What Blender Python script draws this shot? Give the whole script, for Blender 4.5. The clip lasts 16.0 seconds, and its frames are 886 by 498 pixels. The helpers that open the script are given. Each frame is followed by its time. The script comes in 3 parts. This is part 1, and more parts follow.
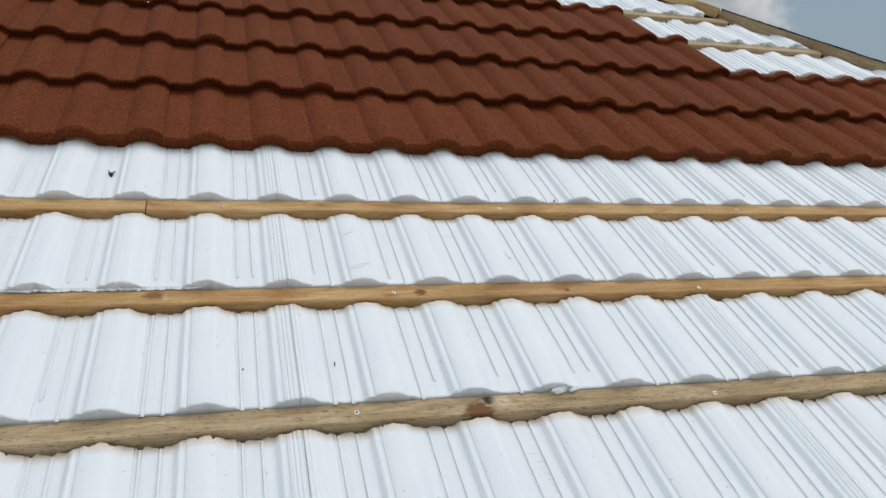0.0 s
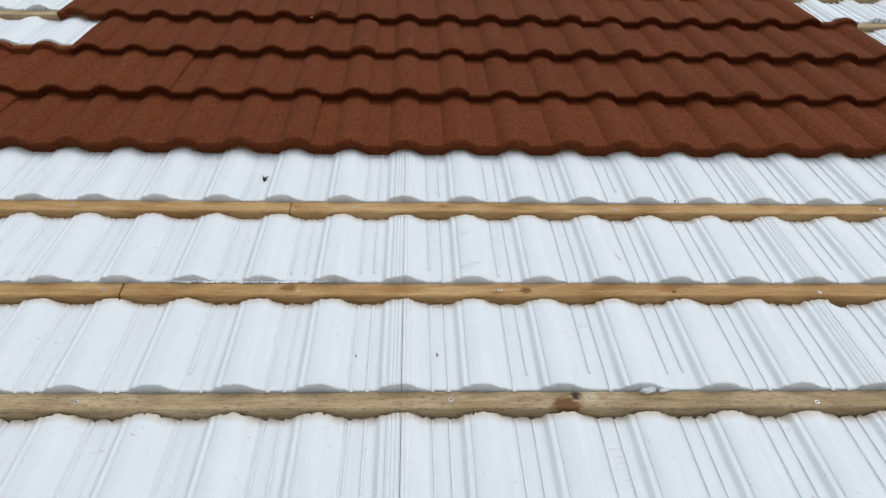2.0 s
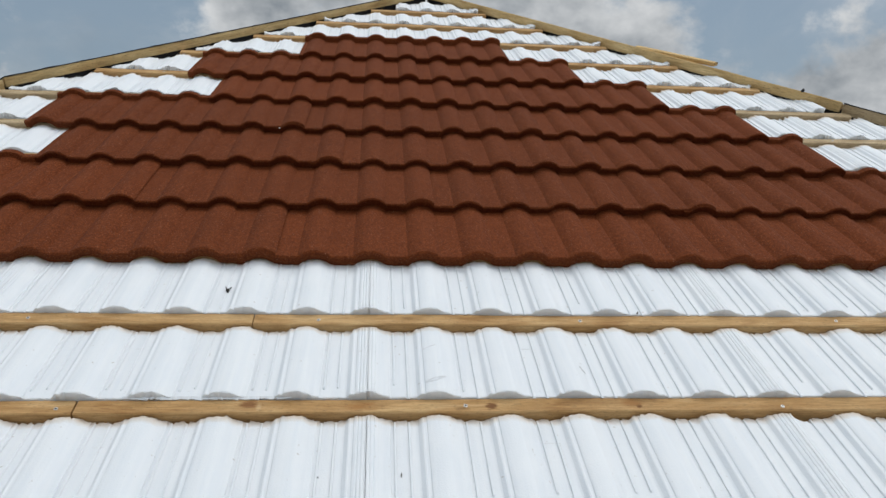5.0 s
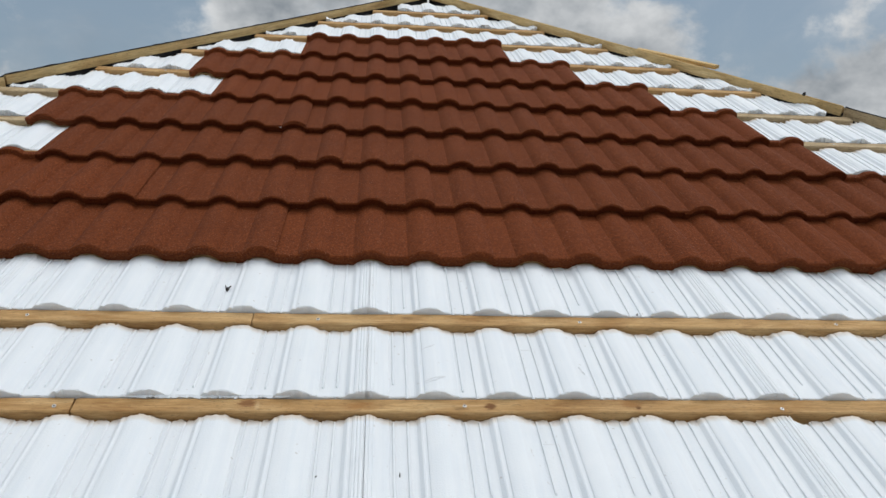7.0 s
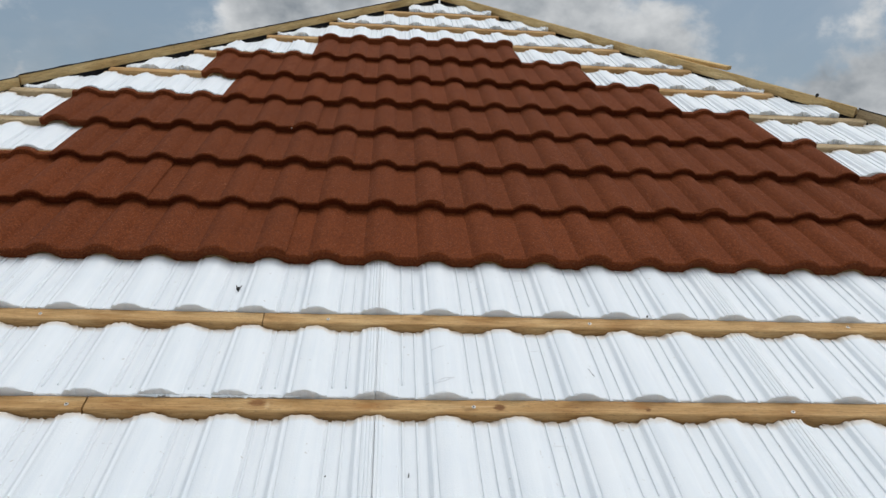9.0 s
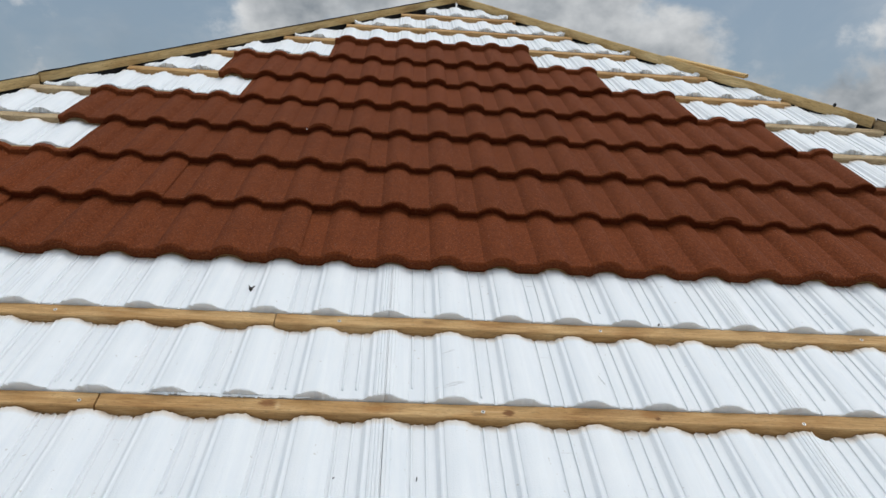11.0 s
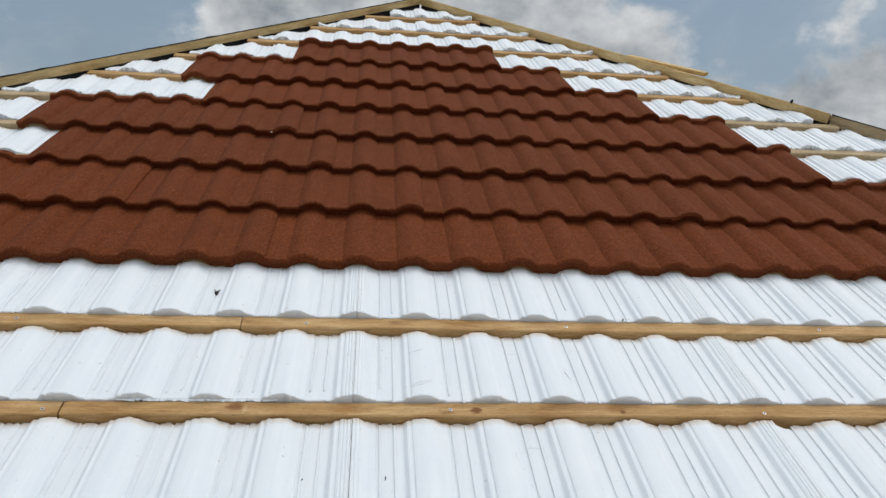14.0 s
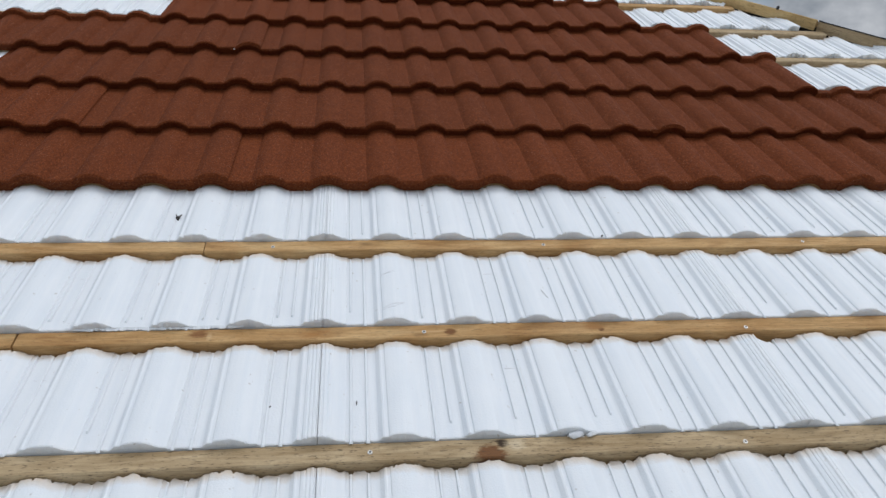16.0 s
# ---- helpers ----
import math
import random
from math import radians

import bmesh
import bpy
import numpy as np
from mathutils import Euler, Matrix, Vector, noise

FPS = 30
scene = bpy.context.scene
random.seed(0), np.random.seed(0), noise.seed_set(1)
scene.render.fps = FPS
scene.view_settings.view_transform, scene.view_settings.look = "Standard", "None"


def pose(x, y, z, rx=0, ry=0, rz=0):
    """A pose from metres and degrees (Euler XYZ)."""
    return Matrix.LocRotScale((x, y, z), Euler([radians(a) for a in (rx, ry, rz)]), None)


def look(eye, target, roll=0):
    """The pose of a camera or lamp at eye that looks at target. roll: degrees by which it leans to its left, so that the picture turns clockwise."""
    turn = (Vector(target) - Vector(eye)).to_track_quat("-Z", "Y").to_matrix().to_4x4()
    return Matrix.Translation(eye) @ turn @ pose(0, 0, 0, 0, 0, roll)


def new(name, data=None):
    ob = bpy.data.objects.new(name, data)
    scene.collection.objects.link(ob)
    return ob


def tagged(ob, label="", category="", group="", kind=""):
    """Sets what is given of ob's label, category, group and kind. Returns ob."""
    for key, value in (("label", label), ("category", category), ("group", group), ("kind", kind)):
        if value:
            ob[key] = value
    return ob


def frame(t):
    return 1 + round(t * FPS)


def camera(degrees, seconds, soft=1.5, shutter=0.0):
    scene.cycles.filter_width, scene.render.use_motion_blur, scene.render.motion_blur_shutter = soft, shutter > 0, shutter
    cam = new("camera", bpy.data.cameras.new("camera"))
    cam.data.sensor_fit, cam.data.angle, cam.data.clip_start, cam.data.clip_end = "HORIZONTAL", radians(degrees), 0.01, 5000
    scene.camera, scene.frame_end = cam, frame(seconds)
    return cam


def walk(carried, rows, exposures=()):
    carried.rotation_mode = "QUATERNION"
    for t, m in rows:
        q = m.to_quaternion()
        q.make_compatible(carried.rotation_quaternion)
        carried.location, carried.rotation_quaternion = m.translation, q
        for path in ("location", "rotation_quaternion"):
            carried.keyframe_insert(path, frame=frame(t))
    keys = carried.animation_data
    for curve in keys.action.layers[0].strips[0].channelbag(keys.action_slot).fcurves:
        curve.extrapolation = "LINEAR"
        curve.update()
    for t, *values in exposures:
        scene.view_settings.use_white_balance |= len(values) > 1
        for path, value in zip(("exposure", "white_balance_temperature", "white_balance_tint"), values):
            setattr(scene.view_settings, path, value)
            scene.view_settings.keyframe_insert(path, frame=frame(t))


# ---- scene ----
SLOPE = pose(0, 0, 4.7, 25.0, 0, 0)      # the front roof slope: x along the eave, y up the slope, z out of it
cam = camera(59.19, 16.0)
PATH = [
    (0.0, -0.1460, -1.0107, 1.1585, 54.77, -8.98, -13.12),
    (0.2, -0.1735, -1.0031, 1.1599, 53.20, -9.88, -12.64),
    (0.3, -0.1810, -1.0085, 1.1951, 53.33, -8.57, -11.71),
    (0.5, -0.1738, -1.0514, 1.2225, 51.98, -6.20, -10.83),
    (0.7, -0.1323, -1.0868, 1.2412, 50.55, -4.72, -6.51),
    (0.8, -0.0816, -1.0963, 1.2689, 50.81, -3.18, -4.67),
    (1.0, -0.0056, -1.1071, 1.2916, 51.23, -1.95, -2.76),
    (1.2, 0.0319, -1.1108, 1.2915, 52.83, -1.90, -3.36),
    (1.5, 0.0446, -1.1128, 1.2782, 52.72, -0.43, -2.87),
    (2.0, 0.0224, -1.1179, 1.2861, 52.61, -1.53, -1.68),
    (2.2, 0.0208, -1.1184, 1.2801, 53.11, -2.06, -1.82),
    (2.5, 0.0203, -1.0984, 1.2980, 53.94, -2.35, -2.25),
    (2.7, 0.0154, -1.1059, 1.2925, 55.49, -2.38, -2.09),
    (3.0, 0.0257, -1.1011, 1.3061, 56.70, -2.29, -2.50),
    (3.2, 0.0230, -1.0916, 1.3269, 57.66, -2.08, -2.61),
    (3.5, 0.0335, -1.0980, 1.3210, 59.29, -2.32, -3.18),
    (4.0, 0.0217, -1.0927, 1.3212, 59.66, -2.66, -3.81),
    (6.5, 0.0191, -1.1012, 1.3242, 60.14, -3.32, -3.65),
    (7.0, 0.0198, -1.0953, 1.3171, 59.96, -3.41, -3.62),
    (7.5, 0.0237, -1.0946, 1.3184, 59.99, -3.11, -3.52),
    (8.0, 0.0244, -1.0879, 1.3130, 60.07, -3.54, -3.46),
    (8.5, 0.0227, -1.0888, 1.3178, 60.40, -3.81, -3.66),
    (9.0, 0.0214, -1.0975, 1.3198, 59.95, -3.22, -2.83),
    (11.5, 0.0207, -1.0986, 1.3274, 60.15, -3.80, -1.50),
    (12.0, 0.0155, -1.1010, 1.3262, 60.41, -3.93, -1.86),
    (12.5, 0.0202, -1.1059, 1.3277, 60.74, -3.99, -2.36),
    (13.0, 0.0232, -1.1129, 1.3289, 60.31, -3.48, -3.17),
    (13.5, 0.0188, -1.1131, 1.3384, 60.15, -4.30, -3.33),
    (14.0, 0.0347, -1.1131, 1.3312, 60.28, -3.84, -3.92),
    (14.5, 0.0512, -1.1106, 1.3248, 59.61, -3.43, -3.75),
    (14.7, 0.0721, -1.1153, 1.2948, 59.17, -2.58, -3.82),
    (14.8, 0.0911, -1.1125, 1.2837, 58.30, -2.61, -3.79),
    (15.0, 0.1101, -1.0964, 1.2538, 55.99, -2.93, -3.92),
    (15.2, 0.1277, -1.0718, 1.2254, 54.13, -2.98, -4.35),
    (15.3, 0.1277, -1.0596, 1.2243, 53.94, -2.61, -3.90),
    (15.5, 0.1488, -1.0639, 1.2061, 54.47, -4.23, -5.56),
    (15.7, 0.1051, -1.0498, 1.2125, 54.16, -4.65, -6.91),
    (15.8, 0.1037, -1.0616, 1.2186, 54.66, -4.14, -6.75),
    (16.0, 0.0777, -1.0459, 1.2669, 54.89, -3.35, -5.63),
]
EXPOSURES = [(0.0, -0.21, 6480, 10), (0.5, -0.23, 6450, 10), (1.0, -0.21, 6420, 10), (1.5, -0.21, 6420, 10), (2.5, -0.22, 6450, 10), (3.5, -0.22, 6500, 10), (6.4, -0.15, 6500, 10),
             (14.5, -0.15, 6480, 10), (15.0, -0.19, 6380, 11), (15.2, -0.13, 6330, 11), (15.5, -0.23, 6280, 11), (16.0, -0.28, 6260, 12)]
walk(cam, [(t, SLOPE @ pose(x, y, z, a, b, c)) for t, x, y, z, a, b, c in PATH], EXPOSURES)

# ---- world and light ----
SUN_ELEV, SUN_TURN = radians(63), radians(64)   # height, and turn from straight ahead towards the right
world = bpy.data.worlds.new("sky")
scene.world = world
world.use_nodes = True
wt = world.node_tree
wt.nodes.clear()


def node(tree, kind, **sets):
    n = tree.nodes.new(kind)
    for key, value in sets.items():
        if key in n.inputs:
            n.inputs[key].default_value = value
    return n


def math_node(tree, op, a, b=None, clamp=False):
    n = tree.nodes.new("ShaderNodeMath")
    n.operation, n.use_clamp = op, clamp
    for i, v in enumerate((a, b)):
        if v is None:
            continue
        if isinstance(v, (int, float)):
            n.inputs[i].default_value = v
        else:
            tree.links.new(v, n.inputs[i])
    return n.outputs[0]


sky = wt.nodes.new("ShaderNodeTexSky")
sky.sky_type, sky.sun_disc = "NISHITA", False
sky.sun_elevation, sky.sun_rotation = SUN_ELEV, SUN_TURN
sky.air_density, sky.dust_density = 1.0, 2.0
coord = wt.nodes.new("ShaderNodeTexCoord")
big = node(wt, "ShaderNodeTexNoise", Scale=7.0, Detail=9.0, Roughness=0.56, Distortion=0.1)
fine = node(wt, "ShaderNodeTexNoise", Scale=17.0, Detail=6.0, Roughness=0.6)
stretch = node(wt, "ShaderNodeMapping", Scale=(1.0, 1.0, 1.35), Location=(0.37, 0.1, 0.0))
wt.links.new(coord.outputs["Generated"], stretch.inputs["Vector"])
wt.links.new(stretch.outputs["Vector"], big.inputs["Vector"])
wt.links.new(stretch.outputs["Vector"], fine.inputs["Vector"])
# cloud banks: azimuth to the right of ahead, elevation, size (degrees), weight
BANKS = [(-24.2, 5.4, 2.3, 0.42), (-19, 6, 2.5, 0.08), (-9, 12, 4.5, 0.48), (-1, 13.5, 5.0, 0.42), (6, 13, 5.0, 0.46), (12, 12, 4.5, 0.42), (18.5, 9.2, 4.0, 0.48), (33, 5.5, 5.0, 0.66), (34, 11, 3.5, 0.06)]
split = wt.nodes.new("ShaderNodeSeparateXYZ")
wt.links.new(coord.outputs["Generated"], split.inputs[0])
overhead = wt.nodes.new("ShaderNodeMapRange")
overhead.interpolation_type = "SMOOTHSTEP"
overhead.inputs["From Min"].default_value, overhead.inputs["From Max"].default_value, overhead.inputs["To Max"].default_value = 0.32, 0.62, 0.40
wt.links.new(split.outputs["Z"], overhead.inputs["Value"])
cover = math_node(wt, "ADD", math_node(wt, "MULTIPLY", big.outputs["Fac"], 1.7), math_node(wt, "MULTIPLY", fine.outputs["Fac"], 0.45))
cover = math_node(wt, "ADD", cover, overhead.outputs["Result"])
# thicker cloud in the unseen sky behind the camera, for the fill light
cover = math_node(wt, "ADD", cover, math_node(wt, "MULTIPLY", math_node(wt, "MAXIMUM", math_node(wt, "MULTIPLY", split.outputs["Y"], -1.0), 0.0), 0.25))
for az, el, size, weight in BANKS:
    d = Vector((math.sin(radians(az)) * math.cos(radians(el)), math.cos(radians(az)) * math.cos(radians(el)), math.sin(radians(el))))
    dot = wt.nodes.new("ShaderNodeVectorMath")
    dot.operation = "DISTANCE"
    wt.links.new(coord.outputs["Generated"], dot.inputs[0])
    dot.inputs[1].default_value = d
    r = math_node(wt, "DIVIDE", dot.outputs["Value"], radians(size))
    fall = math_node(wt, "POWER", 2.718, math_node(wt, "MULTIPLY", math_node(wt, "MULTIPLY", r, r), -1.0))
    cover = math_node(wt, "ADD", cover, math_node(wt, "MULTIPLY", fall, weight))
mask = wt.nodes.new("ShaderNodeMapRange")
mask.interpolation_type = "SMOOTHSTEP"
mask.inputs["From Min"].default_value, mask.inputs["From Max"].default_value = 1.22, 1.50
wt.links.new(cover, mask.inputs["Value"])
shade = wt.nodes.new("ShaderNodeValToRGB")
shade.color_ramp.elements[0].position, shade.color_ramp.elements[0].color = 0.40, (0.95, 0.975, 0.99, 1)
shade.color_ramp.elements[1].position, shade.color_ramp.elements[1].color = 0.70, (0.34, 0.385, 0.43, 1)
puff = node(wt, "ShaderNodeTexNoise", Scale=9.0, Detail=5.0, Roughness=0.55)
wt.links.new(stretch.outputs["Vector"], puff.inputs["Vector"])
wt.links.new(puff.outputs["Fac"], shade.inputs["Fac"])
clear = node(wt, "ShaderNodeBackground", Strength=0.088)
haze = node(wt, "ShaderNodeMix")
haze.data_type = "RGBA"
haze.inputs["Factor"].default_value = 0.75
haze.inputs[7].default_value = (3.35, 4.45, 5.55, 1)
wt.links.new(sky.outputs["Color"], haze.inputs[6])
wt.links.new(haze.outputs[2], clear.inputs["Color"])
cloud = node(wt, "ShaderNodeBackground")
# a clouded sky is brightest overhead
zenith = math_node(wt, "POWER", math_node(wt, "MAXIMUM", split.outputs["Z"], 0.0), 1.5)
# unseen sky behind the camera brightened, as fill for faces turned down the slope
rear_fill = math_node(wt, "MAXIMUM", math_node(wt, "MULTIPLY", split.outputs["Y"], -1.0), 0.0)
glow = math_node(wt, "ADD", math_node(wt, "MULTIPLY", zenith, 0.55), math_node(wt, "MULTIPLY", rear_fill, 0.62))
wt.links.new(math_node(wt, "ADD", glow, 0.72), cloud.inputs["Strength"])
wt.links.new(shade.outputs["Color"], cloud.inputs["Color"])
both = wt.nodes.new("ShaderNodeMixShader")
veil = wt.nodes.new("ShaderNodeMapRange")
veil.interpolation_type = "SMOOTHSTEP"
veil.inputs["From Min"].default_value, veil.inputs["From Max"].default_value, veil.inputs["To Max"].default_value = 0.46, 0.70, 0.25
wisp = node(wt, "ShaderNodeTexNoise", Scale=5.0, Detail=7.0, Roughness=0.6, Distortion=0.6)
wt.links.new(stretch.outputs["Vector"], wisp.inputs["Vector"])
wt.links.new(wisp.outputs["Fac"], veil.inputs["Value"])
wt.links.new(math_node(wt, "MAXIMUM", mask.outputs["Result"], veil.outputs["Result"]), both.inputs["Fac"])
wt.links.new(clear.outputs[0], both.inputs[1])
wt.links.new(cloud.outputs[0], both.inputs[2])
out = wt.nodes.new("ShaderNodeOutputWorld")
wt.links.new(both.outputs[0], out.inputs["Surface"])

sun = new("sun", bpy.data.lights.new("sun", "SUN"))
sun.data.energy, sun.data.angle, sun.data.color = 1.42, radians(34), (1.0, 0.985, 0.965)
away = Vector((math.sin(SUN_TURN) * math.cos(SUN_ELEV), math.cos(SUN_TURN) * math.cos(SUN_ELEV), math.sin(SUN_ELEV)))
sun.matrix_world = look(away * 60, (0, 0, 0))


# ---- materials ----
def material(name, rough=0.7):
    m = bpy.data.materials.new(name)
    m.use_nodes = True
    b = m.node_tree.nodes["Principled BSDF"]
    b.inputs["Roughness"].default_value = rough
    return m, m.node_tree, b


def noise_of(tree, vector, scale, detail=4.0, rough=0.55):
    n = node(tree, "ShaderNodeTexNoise", Scale=scale, Detail=detail, Roughness=rough)
    tree.links.new(vector, n.inputs["Vector"])
    return n.outputs["Fac"]


def ramp(tree, fac, *stops):
    r = tree.nodes.new("ShaderNodeValToRGB")
    while len(r.color_ramp.elements) < len(stops):
        r.color_ramp.elements.new(0.5)
    for e, (at, c) in zip(r.color_ramp.elements, stops):
        e.position, e.color = at, (*c, 1)
    tree.links.new(fac, r.inputs["Fac"])
    return r.outputs["Color"]


def blend(tree, fac, a, b, kind="MIX"):
    m = tree.nodes.new("ShaderNodeMix")
    m.data_type, m.blend_type = "RGBA", kind
    for slot, v in ((0, fac), (6, a), (7, b)):
        if isinstance(v, (int, float)):
            m.inputs[slot].default_value = v
        elif isinstance(v, tuple):
            m.inputs[slot].default_value = (*v, 1)
        else:
            tree.links.new(v, m.inputs[slot])
    return m.outputs[2]


def bump(tree, bsdf, height, strength, distance):
    b = node(tree, "ShaderNodeBump", Strength=strength, Distance=distance)
    tree.links.new(height, b.inputs["Height"])
    tree.links.new(b.outputs["Normal"], bsdf.inputs["Normal"])


def placed(tree, scale=(1, 1, 1), shift=True):
    """Object coordinates, shifted for each object by its own random number."""
    c = tree.nodes.new("ShaderNodeTexCoord")
    m = node(tree, "ShaderNodeMapping", Scale=scale)
    tree.links.new(c.outputs["Object"], m.inputs["Vector"])
    if shift:
        info = tree.nodes.new("ShaderNodeObjectInfo")
        mul = tree.nodes.new("ShaderNodeVectorMath")
        mul.operation = "MULTIPLY"
        mul.inputs[1].default_value = (37.0, 19.0, 11.0)
        tree.links.new(info.outputs["Random"], mul.inputs[0])
        tree.links.new(mul.outputs[0], m.inputs["Location"])
    return m.outputs["Vector"]


def make_tile_material():
    m, t, b = material("stone_coated_tile", 0.92)
    v = placed(t)
    grit = noise_of(t, v, 170.0, 3.0, 0.9)
    mid = noise_of(t, v, 75.0, 4.0, 0.7)
    wide = noise_of(t, v, 5.0, 3.0)
    c = ramp(t, grit, (0.38, (0.055, 0.014, 0.006)), (0.52, (0.180, 0.050, 0.019)), (0.66, (0.40, 0.145, 0.068)))
    c = blend(t, 0.30, c, ramp(t, mid, (0.36, (0.085, 0.021, 0.007)), (0.64, (0.27, 0.080, 0.032))))
    c = blend(t, 0.25, c, ramp(t, wide, (0.3, (0.130, 0.034, 0.012)), (0.7, (0.21, 0.060, 0.024))))
    c = blend(t, 1.0, c, (0.815, 0.68, 0.43), "MULTIPLY")
    own = t.nodes.new("ShaderNodeObjectInfo")
    c = blend(t, 1.0, c, ramp(t, own.outputs["Random"], (0.0, (0.92, 0.93, 0.94)), (1.0, (1.03, 1.02, 1.0))), "MULTIPLY")
    fleck = noise_of(t, v, 330.0, 1.0, 0.5)
    c = blend(t, ramp(t, fleck, (0.70, (0, 0, 0)), (0.76, (0.6, 0.6, 0.6))), c, (0.52, 0.30, 0.20))
    t.links.new(c, b.inputs["Base Color"])
    b.inputs["Specular IOR Level"].default_value = 0.17
    bump(t, b, grit, 0.8, 0.003)
    return m


def make_foam_material(name, scatter):
    m, t, b = material(name, 0.62)
    v = placed(t)
    beads = node(t, "ShaderNodeTexVoronoi", Scale=230.0)
    t.links.new(v, beads.inputs["Vector"])
    wide = noise_of(t, v, 6.0, 4.0)
    streak = noise_of(t, placed(t, (60, 3, 10)), 1.0, 3.0)
    speck = noise_of(t, v, 75.0, 2.0, 0.5)
    c = ramp(t, wide, (0.3, (0.715, 0.755, 0.79)), (0.7, (0.78, 0.805, 0.825)))
    c = blend(t, 0.5, c, ramp(t, streak, (0.3, (0.705, 0.745, 0.785)), (0.6, (0.78, 0.805, 0.825))))
    c = blend(t, ramp(t, speck, (0.715, (0, 0, 0)), (0.77, (0.55, 0.55, 0.55))), c, (0.42, 0.38, 0.33))
    # resin and rust from the wet timber, drawn into the upper edge of each panel
    own = t.nodes.new("ShaderNodeTexCoord")
    axes = t.nodes.new("ShaderNodeSeparateXYZ")
    t.links.new(own.outputs["Object"], axes.inputs[0])
    seep = math_node(t, "ADD", axes.outputs["Y"], math_node(t, "MULTIPLY", noise_of(t, own.outputs["Object"], 45.0, 3.0), 0.022))
    edge = t.nodes.new("ShaderNodeMapRange")
    edge.inputs["From Min"].default_value, edge.inputs["From Max"].default_value, edge.inputs["To Max"].default_value = 0.352, 0.378, 0.75
    t.links.new(seep, edge.inputs["Value"])
    c = blend(t, edge.outputs["Result"], c, (0.58, 0.44, 0.29))
    t.links.new(c, b.inputs["Base Color"])
    b.inputs["Specular IOR Level"].default_value = 0.3
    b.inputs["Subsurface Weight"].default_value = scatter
    b.inputs["Subsurface Radius"].default_value = (1.0, 1.0, 1.0)
    b.inputs["Subsurface Scale"].default_value = 0.017
    bump(t, b, beads.outputs["Distance"], 0.25, 0.0015)
    return m


def make_wood_material(name, dark, mid, light, specks, knots_at=()):
    m, t, b = material(name, 0.78)
    v = placed(t, (2.6, 17.0, 17.0))
    warp = node(t, "ShaderNodeTexNoise", Scale=1.6, Detail=6.0, Roughness=0.62, Distortion=1.1)
    t.links.new(v, warp.inputs["Vector"])
    fibre = noise_of(t, placed(t, (14.0, 210.0, 210.0)), 1.0, 5.0, 0.7)
    wide = noise_of(t, placed(t, (5.0, 9.0, 9.0)), 1.0, 4.0)
    c = ramp(t, warp.outputs["Fac"], (0.30, dark), (0.5, mid), (0.70, light))
    c = blend(t, 0.35, c, ramp(t, wide, (0.35, dark), (0.65, light)))
    c = blend(t, 0.9, c, ramp(t, fibre, (0.30, (0.74, 0.70, 0.65)), (0.60, (1.05, 1.05, 1.05))), "MULTIPLY")
    knots = node(t, "ShaderNodeTexVoronoi", Scale=1.0)
    t.links.new(placed(t, (3.2, 9.0, 9.0)), knots.inputs["Vector"])
    c = blend(t, ramp(t, knots.outputs["Distance"], (0.03, (0.5, 0.5, 0.5)), (0.08, (0, 0, 0))), c, tuple(0.45 * k for k in dark))
    # single knots and their torn grain: place along and across, half sizes, strength, colour
    own = t.nodes.new("ShaderNodeTexCoord")
    lines = node(t, "ShaderNodeMapping", Scale=(35.0, 130.0, 130.0), Rotation=(0, 0, 0.5))
    t.links.new(own.outputs["Object"], lines.inputs["Vector"])
    wander = node(t, "ShaderNodeTexNoise", Scale=1.0, Detail=6.0, Roughness=0.7)
    t.links.new(lines.outputs["Vector"], wander.inputs["Vector"])
    for kx, ky, rx, ry, strength, colour in knots_at:
        near = node(t, "ShaderNodeMapping", Location=(-kx / rx, -ky / ry, 0), Scale=(1 / rx, 1 / ry, 1 / (2.5 * ry)))
        t.links.new(own.outputs["Object"], near.inputs["Vector"])
        far = t.nodes.new("ShaderNodeVectorMath")
        far.operation = "LENGTH"
        t.links.new(near.outputs["Vector"], far.inputs[0])
        reach = math_node(t, "ADD", far.outputs["Value"], math_node(t, "MULTIPLY", wander.outputs["Fac"], 2.2))
        c = blend(t, math_node(t, "MULTIPLY", math_node(t, "SUBTRACT", 2.2, reach, True), strength * 2.6, True), c, colour)
    spot = noise_of(t, placed(t, (70.0, 300.0, 300.0)), 1.0, 3.0, 0.6)
    c = blend(t, ramp(t, spot, (0.57, (0, 0, 0)), (0.66, (specks, specks, specks))), c, (0.07, 0.05, 0.035))
    t.links.new(c, b.inputs["Base Color"])
    b.inputs["Specular IOR Level"].default_value = 0.25
    bump(t, b, fibre, 0.5, 0.0015)
    return m


def make_plain(name, a, c, scale, rough, metal=0.0, height=0.3, depth=0.002):
    m, t, b = material(name, rough)
    v = placed(t)
    n = noise_of(t, v, scale, 5.0, 0.6)
    t.links.new(ramp(t, n, (0.3, a), (0.7, c)), b.inputs["Base Color"])
    b.inputs["Metallic"].default_value = metal
    bump(t, b, n, height, depth)
    return m


